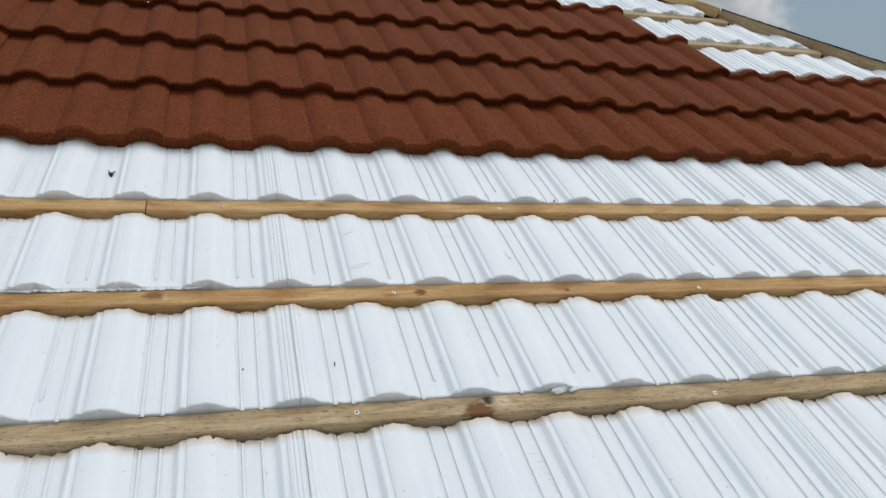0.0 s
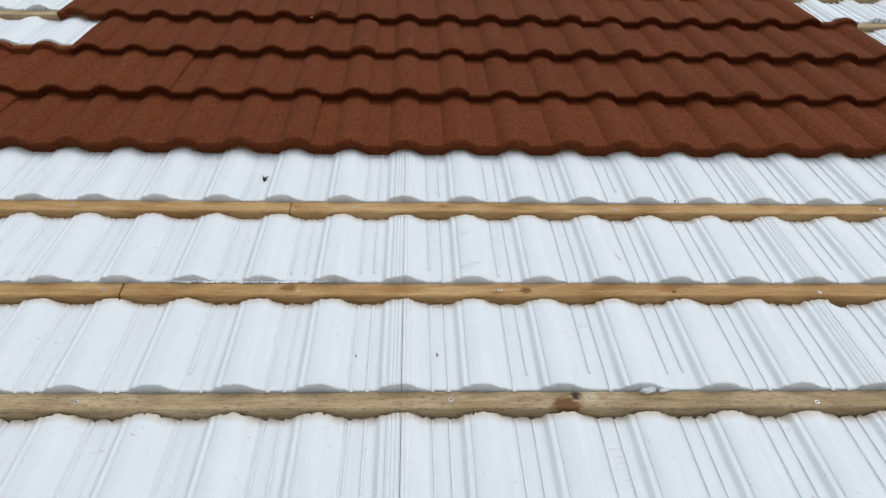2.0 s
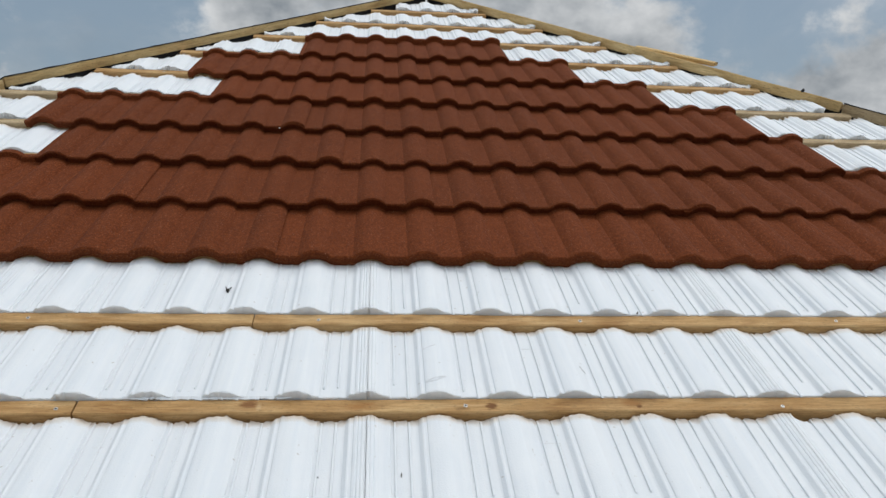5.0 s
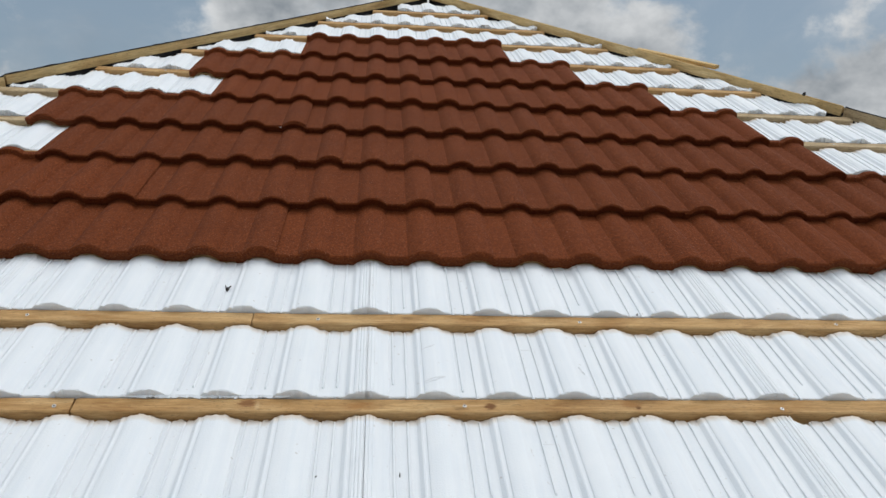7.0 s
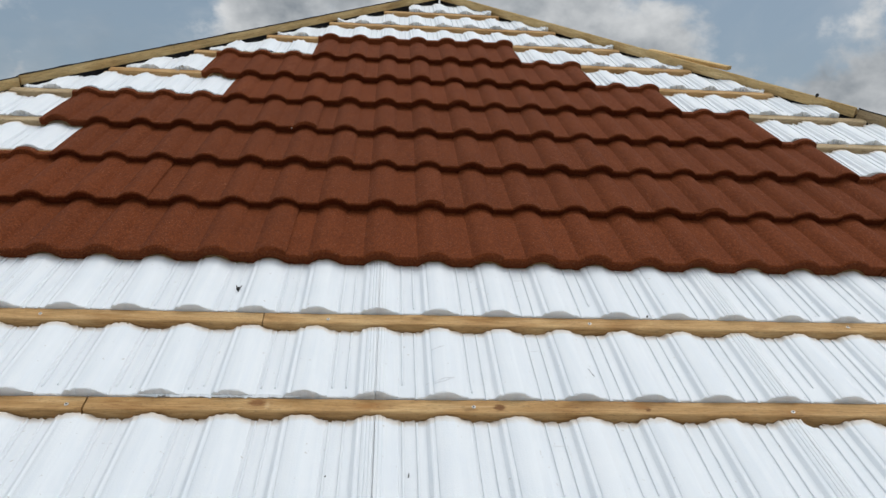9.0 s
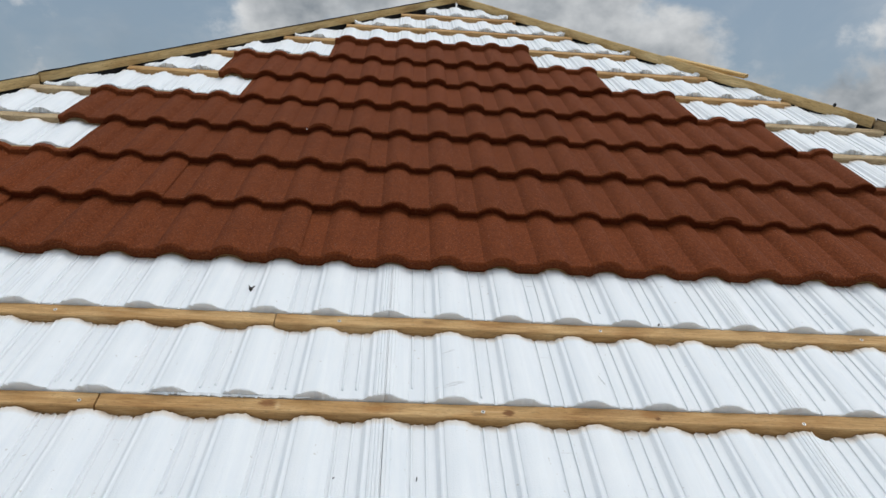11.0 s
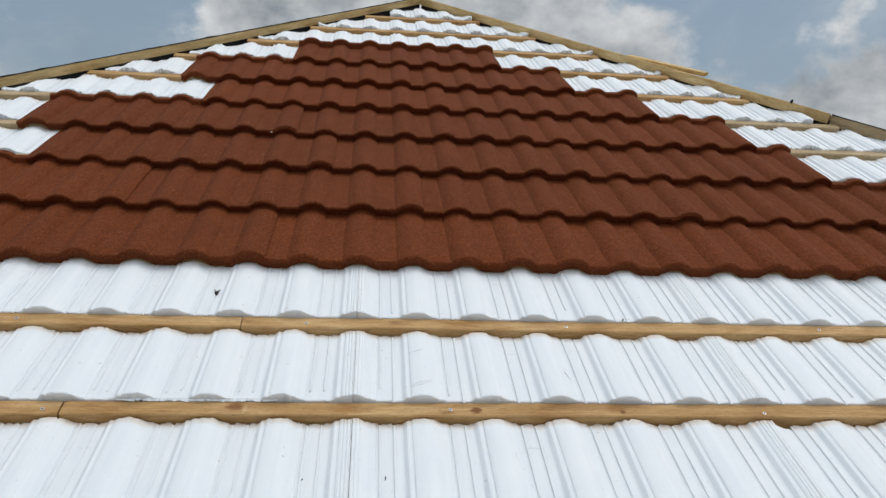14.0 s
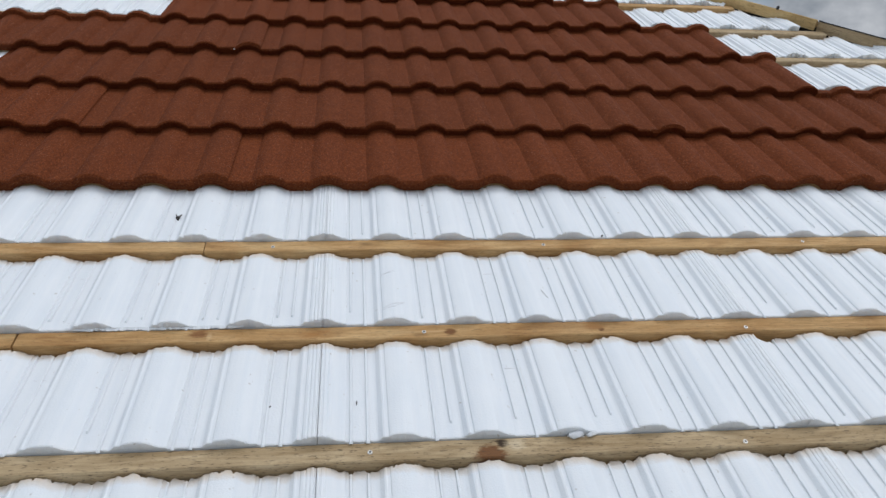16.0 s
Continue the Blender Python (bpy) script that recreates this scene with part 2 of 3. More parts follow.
TILE = make_tile_material()
FOAM = make_foam_material("white_foam", 0.6)
UNSCATTERED_FOAM = make_foam_material("unscattered_white_foam", 0.0)   # brighter copy of the same foam: scattering off, so ribs and lip don't darken
WOOD_TONES = ((0.30, 0.150, 0.050), (0.50, 0.295, 0.117), (0.64, 0.44, 0.22), 0.35)
GREY_TONES = ((0.285, 0.195, 0.098), (0.44, 0.325, 0.185), (0.59, 0.465, 0.295), 0.65)
WOOD = make_wood_material("yellow_pine", *WOOD_TONES)
GREY_WOOD = make_wood_material("weathered_pine", *GREY_TONES)
HIP_WOOD = make_wood_material("stained_pine", (0.44, 0.275, 0.105), (0.66, 0.455, 0.205), (0.80, 0.61, 0.32), 0.4)
FELT = make_plain("black_felt", (0.012, 0.012, 0.013), (0.030, 0.029, 0.028), 40.0, 0.9)
STEEL = make_plain("zinc_steel", (0.55, 0.54, 0.52), (0.72, 0.71, 0.69), 80.0, 0.5, 0.6, 0.1, 0.0005)
DEBRIS_AND_RECESS = make_plain("dark_debris_and_recess", (0.012, 0.010, 0.009), (0.04, 0.032, 0.025), 200.0, 0.8)
WALL = make_plain("wall_render", (0.46, 0.43, 0.38), (0.56, 0.53, 0.48), 3.0, 0.9)
SOIL = make_plain("sandy_soil", (0.17, 0.14, 0.10), (0.28, 0.235, 0.17), 0.35, 0.95, 0.0, 0.5, 0.05)


# ---- helpers for things ----
def mesh_from(name, verts, faces, mat, smooth=None):
    me = bpy.data.meshes.new(name)
    me.from_pydata(verts, [], faces)
    me.materials.append(mat)
    if smooth is not None:
        me.polygons.foreach_set("use_smooth", [True] * len(me.polygons))
        me.set_sharp_from_angle(angle=radians(smooth))
    me.update()
    return me


def part(name, data, parent, m=None, label=""):
    ob = new(name, data)
    ob.parent = parent
    if m is not None:
        ob.matrix_basis = m
    return tagged(ob, label)


def bm_mesh(name, bm, mat, smooth=None):
    me = bpy.data.meshes.new(name)
    bm.to_mesh(me)
    bm.free()
    me.materials.append(mat)
    if smooth is not None:
        me.polygons.foreach_set("use_smooth", [True] * len(me.polygons))
        me.set_sharp_from_angle(angle=radians(smooth))
    return me


def box_bm(x0, x1, y0, y1, z0, z1, bevel=0.0, cuts=0):
    bm = bmesh.new()
    bmesh.ops.create_cube(bm, size=1, matrix=Matrix.Translation(((x0 + x1) / 2, (y0 + y1) / 2, (z0 + z1) / 2)) @ Matrix.Diagonal((x1 - x0, y1 - y0, z1 - z0, 1)))
    if bevel:
        bmesh.ops.bevel(bm, geom=bm.edges[:], offset=bevel, segments=2, affect="EDGES")
    return bm


GAUGE, WAVE = 0.370, 0.1789        # batten spacing up the slope, one wave of tile and panel
DEEP = 0.050                       # batten section
APEX = (0.370, 4.962)
LEFT_HIP, RIGHT_HIP = 1.068, 1.104   # rise of each hip line within the slope, per metre along the eave
EAVE = -3.05


def level(k):
    """How far up the slope batten k lies; the top ones are spread a little wider."""
    return k * GAUGE + max(0, k - 8) * 0.006


def hip_left(y):
    return APEX[0] - (APEX[1] - y) / LEFT_HIP


def hip_right(y):
    return APEX[0] + (APEX[1] - y) / RIGHT_HIP


# ---- large structure: ground, walls, roof ----
def sheet_ground():
    bm = bmesh.new()
    bmesh.ops.create_grid(bm, x_segments=60, y_segments=60, size=1500)
    return tagged(new("ground", bm_mesh("ground", bm, SOIL)), "pale bare sandy soil round the house", "ground", kind="structure")


def roof_body():
    """The underlay of the four slopes, a closed body 12 cm thick, in the coordinates of the front slope."""
    inv = SLOPE.inverted()
    top = SLOPE @ Vector((APEX[0], APEX[1], -DEEP))
    a = SLOPE @ Vector((hip_left(EAVE), EAVE, -DEEP))
    b = SLOPE @ Vector((hip_right(EAVE), EAVE, -DEEP))
    depth = 2 * (top.y - a.y)
    c, d = b + Vector((0, depth, 0)), a + Vector((0, depth, 0))
    low = Vector((0, 0, -0.12))
    pts = [inv @ p for p in (a, b, c, d, top, a + low, b + low, c + low, d + low, top + low)]
    faces = [(0, 1, 4), (1, 2, 4), (2, 3, 4), (3, 0, 4), (6, 5, 9), (7, 6, 9), (8, 7, 9), (5, 8, 9), (1, 0, 5, 6), (2, 1, 6, 7), (3, 2, 7, 8), (0, 3, 8, 5)]
    me = mesh_from("roof", pts, faces, FELT)
    ob = tagged(new("roof", me), "hipped roof slope with black underlay, half covered in brown tiles", "roof", kind="structure")
    ob.matrix_basis = SLOPE
    return ob, a, b, c, d


def house_walls(a, b, c, d):
    inset, thick = 0.5, 0.2
    x0, x1, y0, y1 = a.x + inset, b.x - inset, a.y + inset, d.y - inset
    z1 = a.z - 0.12 + 0.20
    for name, (p, q, r, s) in {"wall_south": (x0, x1, y0, y0 + thick), "wall_north": (x0, x1, y1 - thick, y1),
                               "wall_west": (x0, x0 + thick, y0 + thick, y1 - thick), "wall_east": (x1 - thick, x1, y0 + thick, y1 - thick)}.items():
        tagged(new(name, bm_mesh(name, box_bm(p, q, r, s, 0, z1), WALL)), "plain rendered house wall under the eaves", "wall", kind="structure")


sheet_ground()
ROOF, *corners = roof_body()
house_walls(*corners)


# ---- battens ----
def screw_mesh():
    """A flat screw head, the shade in its recess put in as dark colour."""
    n, rings = 12, [(0.0054, -0.0004), (0.0049, 0.0010), (0.0026, 0.0012), (0.0021, 0.0002)]
    verts = [(r * math.cos(2 * math.pi * i / n), r * math.sin(2 * math.pi * i / n), z) for r, z in rings for i in range(n)]
    faces = [(k * n + i, k * n + (i + 1) % n, (k + 1) * n + (i + 1) % n, (k + 1) * n + i) for k in range(3) for i in range(n)]
    faces.append(tuple(3 * n + i for i in range(n)))
    me = mesh_from("screw", verts, faces, STEEL)
    me.materials.append(DEBRIS_AND_RECESS)
    for p in me.polygons[2 * n:]:
        p.material_index = 1
    return me


SCREW = screw_mesh()


def batten_mesh(length, mat, seed):
    """A sawn batten with softened edges and a slight unevenness along it."""
    rnd = random.Random(seed)
    n = max(2, int(length / 0.09))
    e = 0.003
    ring = [(0, -DEEP + e), (e, -DEEP), (DEEP - e, -DEEP), (DEEP, -DEEP + e), (DEEP, -e), (DEEP - e, 0), (e, 0), (0, -e)]
    verts, faces = [], []
    ph = rnd.uniform(0, 9)
    for i in range(n + 1):
        x = length * i / n
        for y, z in ring:
            k = noise.noise((x * 3 + ph, y * 9, z * 9 + seed)) * 0.0016
            verts.append((x, y + k, z + (k if z > -0.02 else 0)))
    m = len(ring)
    for i in range(n):
        for j in range(m):
            faces.append((i * m + j, (i + 1) * m + j, (i + 1) * m + (j + 1) % m, i * m + (j + 1) % m))
    faces += [tuple(range(m)), tuple(n * m + j for j in reversed(range(m)))]
    verts = [Vector(v) for v in verts]
    return mesh_from("batten", verts, [tuple(reversed(f)) for f in faces], mat)


def add_batten(k, x0, x1, mat, label, screws=()):
    ob = tagged(new("batten", batten_mesh(x1 - x0, mat, k * 7 + int(x0 * 10))), label, "batten", "horizontal roof battens")
    ob.matrix_basis = SLOPE @ pose(x0, level(k), 0)
    for sx, sy in screws:
        if x0 < sx < x1:
            part("screw", SCREW, ob, pose(sx - x0, sy, 0.0006), "zinc-plated countersunk screw head")
    return ob


# joints and screws of the battens that are laid bare; the others repeat every 2.4 m
JOINTS = {1: [-0.704], 2: [-0.33], 0: []}
FIXED = {0: [(0.107, 0.024), (0.913, 0.014), (-0.69, 0.022), (1.70, 0.025)], 1: [(0.247, 0.022), (-0.745, 0.018), (1.075, 0.014), (1.85, 0.025)],
         2: [(-0.145, 0.020), (0.622, 0.020), (-0.95, 0.024), (1.42, 0.025)]}
KNOTS = {0: [(0.356, 0.010, 0.034, 0.024, 0.9, (0.185, 0.085, 0.034)), (0.384, 0.036, 0.014, 0.014, 0.9, (0.055, 0.036, 0.022)), (0.410, 0.030, 0.026, 0.016, 0.45, (0.60, 0.49, 0.33))],
         1: [(0.690, 0.018, 0.010, 0.007, 0.8, (0.13, 0.055, 0.020)), (0.675, 0.030, 0.030, 0.020, 0.5, (0.34, 0.17, 0.060)), (0.311, 0.022, 0.016, 0.012, 0.8, (0.20, 0.090, 0.032)),
             (-0.290, 0.030, 0.034, 0.016, 0.6, (0.24, 0.11, 0.040)), (-0.268, 0.022, 0.008, 0.016, 0.25, (0.70, 0.50, 0.27)), (-0.02, 0.022, 0.05, 0.02, 0.45, (0.38, 0.19, 0.065))]}
for k in range(-8, 13):
    low, high = hip_left(level(k) + DEEP) + 0.006, hip_right(level(k) + DEEP) - 0.006
    rnd = random.Random(k + 40)
    if k in JOINTS:
        cuts = JOINTS[k]
    else:
        cuts = [x for x in (low + 2.1 + rnd.uniform(0, 0.6), low + 4.7 + rnd.uniform(0, 0.5)) if x < high - 0.5]
    if k in (1, 2, 0):
        cuts = [low + 0.9] + cuts + [high - 0.8]
    ends = [low] + cuts + [high]
    screws = FIXED.get(k, [(low + 0.35 + i * 0.795, 0.025) for i in range(20)])
    mat = GREY_WOOD if k in (0, 7, 6, -2) else WOOD
    label = "weathered grey-brown pine batten with dark specks" if mat is GREY_WOOD else "sawn yellow pine batten screwed across the roof"
    for a, b in zip(ends, ends[1:]):
        if k in KNOTS and a < 0.3 < b:
            mat = make_wood_material("knotty_pine", *(GREY_TONES if k == 0 else WOOD_TONES), knots_at=[(x - a, *rest) for x, *rest in KNOTS[k]])
        ob = add_batten(k, a + (0.0025 if k == 1 else 0.0015), b - (0.0025 if k == 1 else 0.0015), mat, label, screws)

# ---- foam insulation panels ----
# one wave, from valley to valley: place along the wave, height in millimetres
FOAM_WAVE = [(-0.500, 0), (-0.436, 0), (-0.428, 2.7), (-0.412, 2.7), (-0.404, 0), (-0.322, 0), (-0.296, 1.6), (-0.262, 7.8), (-0.246, 11.2), (-0.226, 12.6), (-0.212, 11.7),
             (-0.180, 12.2), (-0.168, 15.2), (-0.135, 17.8), (-0.06, 20.2), (0.0, 20.8), (0.06, 20.0), (0.115, 17.8), (0.128, 16.4), (0.19, 9.8), (0.245, 5.4), (0.318, 3.4), (0.326, 0),
             (0.366, 0), (0.374, 2.7), (0.390, 2.7), (0.398, 0)]
CUTS = {12: (0.75, 4.02), 7: (-99, 13.1)}     # panels that end short of the hips, in waves
RIBS = {2: "a", 3: "a", 24: "b", 25: "b"}


def panel_mesh(first, count, k, seed):
    """A moulded panel of some waves, its lower end thick, its upper end tucked under the next batten. Cut along the hips."""
    rnd = random.Random(seed)
    y0, y1 = DEEP + 0.0015, GAUGE - 0.0015
    # panels meet on a crest: each wave runs from crest to crest, with finer lines beside both ends
    wave = [(x, h, i) for i, (x, h) in enumerate(FOAM_WAVE) if x >= 0] + [(x + 1, h, i) for i, (x, h) in enumerate(FOAM_WAVE) if x < 0]
    starts = [(0.0, 19.6), (0.012, 20.6), (0.034, 20.4), (0.041, 18.6), (0.052, 18.8), (0.060, 20.0), (0.088, 19.2), (0.094, 17.6), (0.106, 17.8), (0.115, 18.2), (0.150, 14.4), (0.156, 13.0), (0.166, 12.4)]
    ends = [(0.884, 15.6), (0.895, 18.8), (0.912, 19.2), (0.920, 17.6), (0.932, 18.0), (0.942, 20.0), (0.962, 20.4), (0.970, 18.8), (0.982, 19.0), (0.990, 20.6), (1.0, 19.6)]
    ribs = []
    gap = 0.0006 if k < 1 else 0.0003
    full = []
    for w in range(count):
        stop = {"a": rnd.choice([0] * 9 + [0.025, 0.06]), "b": rnd.choice([0] * 6 + [0.02, 0.05])}
        if (k, first) == (1, -6):
            stop = {"a": 0.030 + 0.006 * (w % 2), "b": 0.024 + 0.005 * (w % 3)}
        if (k, first) == (0, 0):
            stop = {"a": (0, 0.045, 0, 0.052, 0, 0)[w], "b": (0, 0, 0.050, 0.048, 0, 0)[w]}
        line = [(x, 0 if i in RIBS else h, 0) for x, h, i in wave]
        ribs += [((first + w + x) * WAVE, stop[name]) for x, name in ((0.382, 'b'), (0.580, 'a'))]
        if w == 0:
            line = [(x, h, 0) for x, h in starts] + [c for c in line if c[0] > 0.17]
        if w == count - 1:
            line = [c for c in line if c[0] < 0.88] + [(x, h, 0) for x, h in ends]
        full += [((first + w + x) * WAVE + (gap if w == 0 and x == 0 else -gap if w == count - 1 and x == 1 else 0), h, s) for x, h, s in line]
    dense = []
    for (xa, ha, sa), (xb, hb, sb) in zip(full, full[1:]):
        n = max(1, round((xb - xa) / (0.022 * WAVE)))
        dense += [(xa + (xb - xa) * i / n, ha + (hb - ha) * i / n, sa if i == 0 else 0) for i in range(n)]
    full = dense + full[-1:]
    rows = [0.0, 0.003, 0.045, 0.062, 0.11, 0.17, 0.23, 0.29, y1 - y0 - 0.003, y1 - y0]
    crumble = 0.007 if (k, first) == (1, -6) else rnd.choice([0.0015, 0.002, 0.003])
    verts, keep, limits = [], [], []
    base = level(k)
    for x, h, s in full:
        edge = noise.noise((x * 55, k * 3.1, 0)) * 0.006 + noise.noise((x * 210, k * 5.1, 1)) * (0.006 if k >= 6 else 0.003) - (0.005 if rnd.random() < 0.03 else 0)
        edge *= 3.6 if k >= 6 else 1.0
        off = (x / WAVE) % 1
        if min(abs(off - 0.382), abs(off - 0.580)) < 0.026 and noise.noise((x * 31, k * 1.9, 8)) > -0.25:
            edge -= 0.0065
        edge -= 0.016 if k == 0 and 6.10 < x / WAVE < 6.42 else 0
        foot = max(0, noise.noise((x * 60, k * 2.7, 5))) * crumble + (noise.noise((x * 130, k * 2.7, 6)) * 0.011 + noise.noise((x * 38, k * 2.7, 7)) * 0.011 if k >= 6 else 0)
        # the hip cuts the upper end off
        slack = 0.035 if x < APEX[0] else 0.008
        room = min((APEX[1] - slack) - (APEX[0] - x) * LEFT_HIP if x < APEX[0] else 9, (APEX[1] - slack) - (x - APEX[0]) * RIGHT_HIP if x >= APEX[0] else 9) - base
        rag = noise.noise((x * 22, k, 3)) * 0.035 + noise.noise((x * 90, k, 4)) * 0.012
        limit = min(y1, room + rag)
        cut0, cut1 = CUTS.get(k, (-99, 99))
        keep.append(limit > y0 + 0.035 and cut0 < x / WAVE < cut1)
        limit = max(limit, y0 + 0.03)
        limits.append((x, limit if keep[-1] else 0))
        span = limit - y0
        column = []
        for i, r in enumerate(rows):
            y = y0 + r / rows[-1] * span
            t = (y - y0) / (y1 - y0)
            z = 0.003 - 0.027 * t
            hh = 0.9 * h * (0.0 if (s and r < s) else 1.0) if s else h
            z += hh / 1000 * (1.0 - 0.12 * t)
            if k >= 6:
                rough = 0.0045 if i in (0, 1, len(rows) - 2, len(rows) - 1) else 0.0018
                z += rough * noise.noise((x * 85, y * 85, k * 1.7))
            if i == 0:
                y += foot
                z -= 0.0012 + max(0, noise.noise((x * 190, k * 1.3, 9))) * (0.004 + crumble * 0.5)
            if i == len(rows) - 1:
                y += edge - 0.002
                z -= 0.0012
            if i == len(rows) - 2:
                y += edge
            column.append((x, y, z))
        verts.append(column)
    n = len(rows)
    out, faces = [], []
    for column in verts:
        out += column + [(column[0][0], column[0][1], -DEEP), (column[-1][0], column[-1][1], -DEEP)]
    st = n + 2
    used = [keep[i] and keep[i + 1] for i in range(len(verts) - 1)]
    if not any(used):
        return None
    for i, ok in enumerate(used):
        if not ok:
            continue
        a, b = i * st, (i + 1) * st
        for j in range(n - 1):
            faces.append((a + j, b + j, b + j + 1, a + j + 1))
        faces += [(a + n, b + n, b, a), (a + n - 1, b + n - 1, b + n + 1, a + n + 1), (a + n + 1, b + n + 1, b + n, a + n)]
        if i == 0 or not used[i - 1]:
            faces.append(tuple([a + n] + [a + j for j in range(n)] + [a + n + 1]))
        if i == len(used) - 1 or not used[i + 1]:
            faces.append(tuple([b + n + 1] + [b + j for j in reversed(range(n))] + [b + n]))
    verts_used = sorted({v for f in faces for v in f})
    index = {v: i for i, v in enumerate(verts_used)}
    ribs = [(x, s, min(l for u, l in limits if abs(u - x) < 0.006)) for x, s in ribs]
    return [out[v] for v in verts_used], [tuple(index[v] for v in f) for f in faces], [r for r in ribs if r[2] > y0 + 0.06]


def rib_mesh(x, stop, limit):
    """A thin moulded rib that runs up the panel's valley, worn along its length; its foot stands a little over the batten."""
    y0, y1 = DEEP + 0.0015, GAUGE - 0.0015
    low = y0 + stop if stop else y0 - 0.0065
    verts, faces = [], []
    n = 16
    for i in range(n + 1):
        f = i / n
        y = low + (limit - 0.012 - low) * (f * f if i < 3 and stop else f)
        y = low + 0.0045 if i == 1 and not stop else y
        t = max(0, (y - y0) / (y1 - y0))
        z = 0.003 - 0.027 * t
        wob = 0.0005 * noise.noise((x * 40, y * 30, 2))
        worn = noise.noise((x * 40, y * 45, 6))
        tall = 0.0043 - max(0.0, worn) * 0.0034
        if stop:
            tall *= max(0.3, min(1.0, (y - low) / 0.004))
        foot = 0 if y < y0 else -0.0012
        if i < 2 and not stop:
            tall = 0.0016 if i == 0 else 0.0034
        for dx, dz in ((-0.0036, foot), (-0.0018, tall), (0.0016, tall), (0.0034, foot)):
            verts.append((x + dx * (1.15 if i < 2 and not stop else 1.0) + wob, y, z + dz))
    for i in range(n):
        for j in range(4):
            faces.append((i * 4 + j, i * 4 + (j + 1) % 4, (i + 1) * 4 + (j + 1) % 4, (i + 1) * 4 + j))
    faces += [(0, 3, 2, 1), tuple(n * 4 + j for j in range(4))]
    return mesh_from("rib", verts, faces, UNSCATTERED_FOAM)


def broken_lip(x0, x1, seed):
    """Crushed foam bent over the batten at a panel's foot."""
    n = int((x1 - x0) / 0.003)
    verts, faces = [], []
    for i in range(n + 1):
        x = x0 + (x1 - x0) * i / n
        fade = min(1.0, 8.0 * i / n, 8.0 * (n - i) / n)
        rag = max(0.0, 0.5 + noise.noise((x * 45, seed, 0)) + 0.7 * noise.noise((x * 160, seed, 1))) * fade
        tip, up = DEEP + 0.001 - 0.0075 * rag, 0.0012 + 0.0030 * max(0, noise.noise((x * 90, seed, 2)))
        verts += [(x, DEEP + 0.006, 0.001), (x, DEEP + 0.005, 0.0045 + up), (x, tip, 0.0012 + up), (x, tip + 0.0005, 0.0004)]
    for i in range(n):
        for j in range(4):
            faces.append((i * 4 + j, i * 4 + (j + 1) % 4, (i + 1) * 4 + (j + 1) % 4, (i + 1) * 4 + j))
    faces += [(0, 3, 2, 1), tuple(n * 4 + j for j in range(4))]
    return mesh_from("broken_lip", verts, faces, UNSCATTERED_FOAM)


def add_panel(k, first, count):
    made = panel_mesh(first, count, k, k * 31 + first)
    if made is None:
        return None
    verts, faces, ribs = made
    me = mesh_from("insulation_panel", verts, faces, FOAM, 18)
    cut = max(v[1] for v in verts) - min(v[1] for v in verts) < 0.25 or max(v[0] for v in verts) - min(v[0] for v in verts) < 1.0
    ob = tagged(new("insulation_panel", me), "white foam insulation panel cut ragged along the hip" if cut else "white moulded foam insulation panel with wavy ribbed top between battens",
                "insulation panel", "foam panels between the battens")
    ob.matrix_basis = SLOPE @ pose(0, level(k), 0)
    for x, stop, limit in ribs:
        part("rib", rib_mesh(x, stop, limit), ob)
    return ob


PANELS = {}
for k in range(-8, 13):
    for first in range(-48, 54, 6):
        ob = add_panel(k, first, 6)
        if ob:
            PANELS[k, first] = ob


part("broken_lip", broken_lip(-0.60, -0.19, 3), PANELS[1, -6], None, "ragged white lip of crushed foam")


# ---- brown tiles, pieces of the roof ----
ROLL_HALF, ROLL_HIGH = 0.295, 22.5     # half width of the roll in waves, its height in millimetres


def roll_arc():
    """One wave of a tile: flat pan, a fine pressed groove, and a roll of circular section."""
    half = ROLL_HALF * WAVE * 1000
    radius = (half * half + ROLL_HIGH * ROLL_HIGH) / (2 * ROLL_HIGH)
    arc = [(ROLL_HALF * i / 7, math.sqrt(radius ** 2 - (half * i / 7) ** 2) - radius + ROLL_HIGH) for i in range(-7, 8)]
    return [(-0.50, 0), (-0.40, 0.2), (-0.335, 0.2), (-0.312, -0.9)] + arc[1:-1] + [(0.290, 0.5), (0.312, -0.3), (0.335, 0.2), (0.40, 0.2)]


TILE_WAVE = roll_arc()


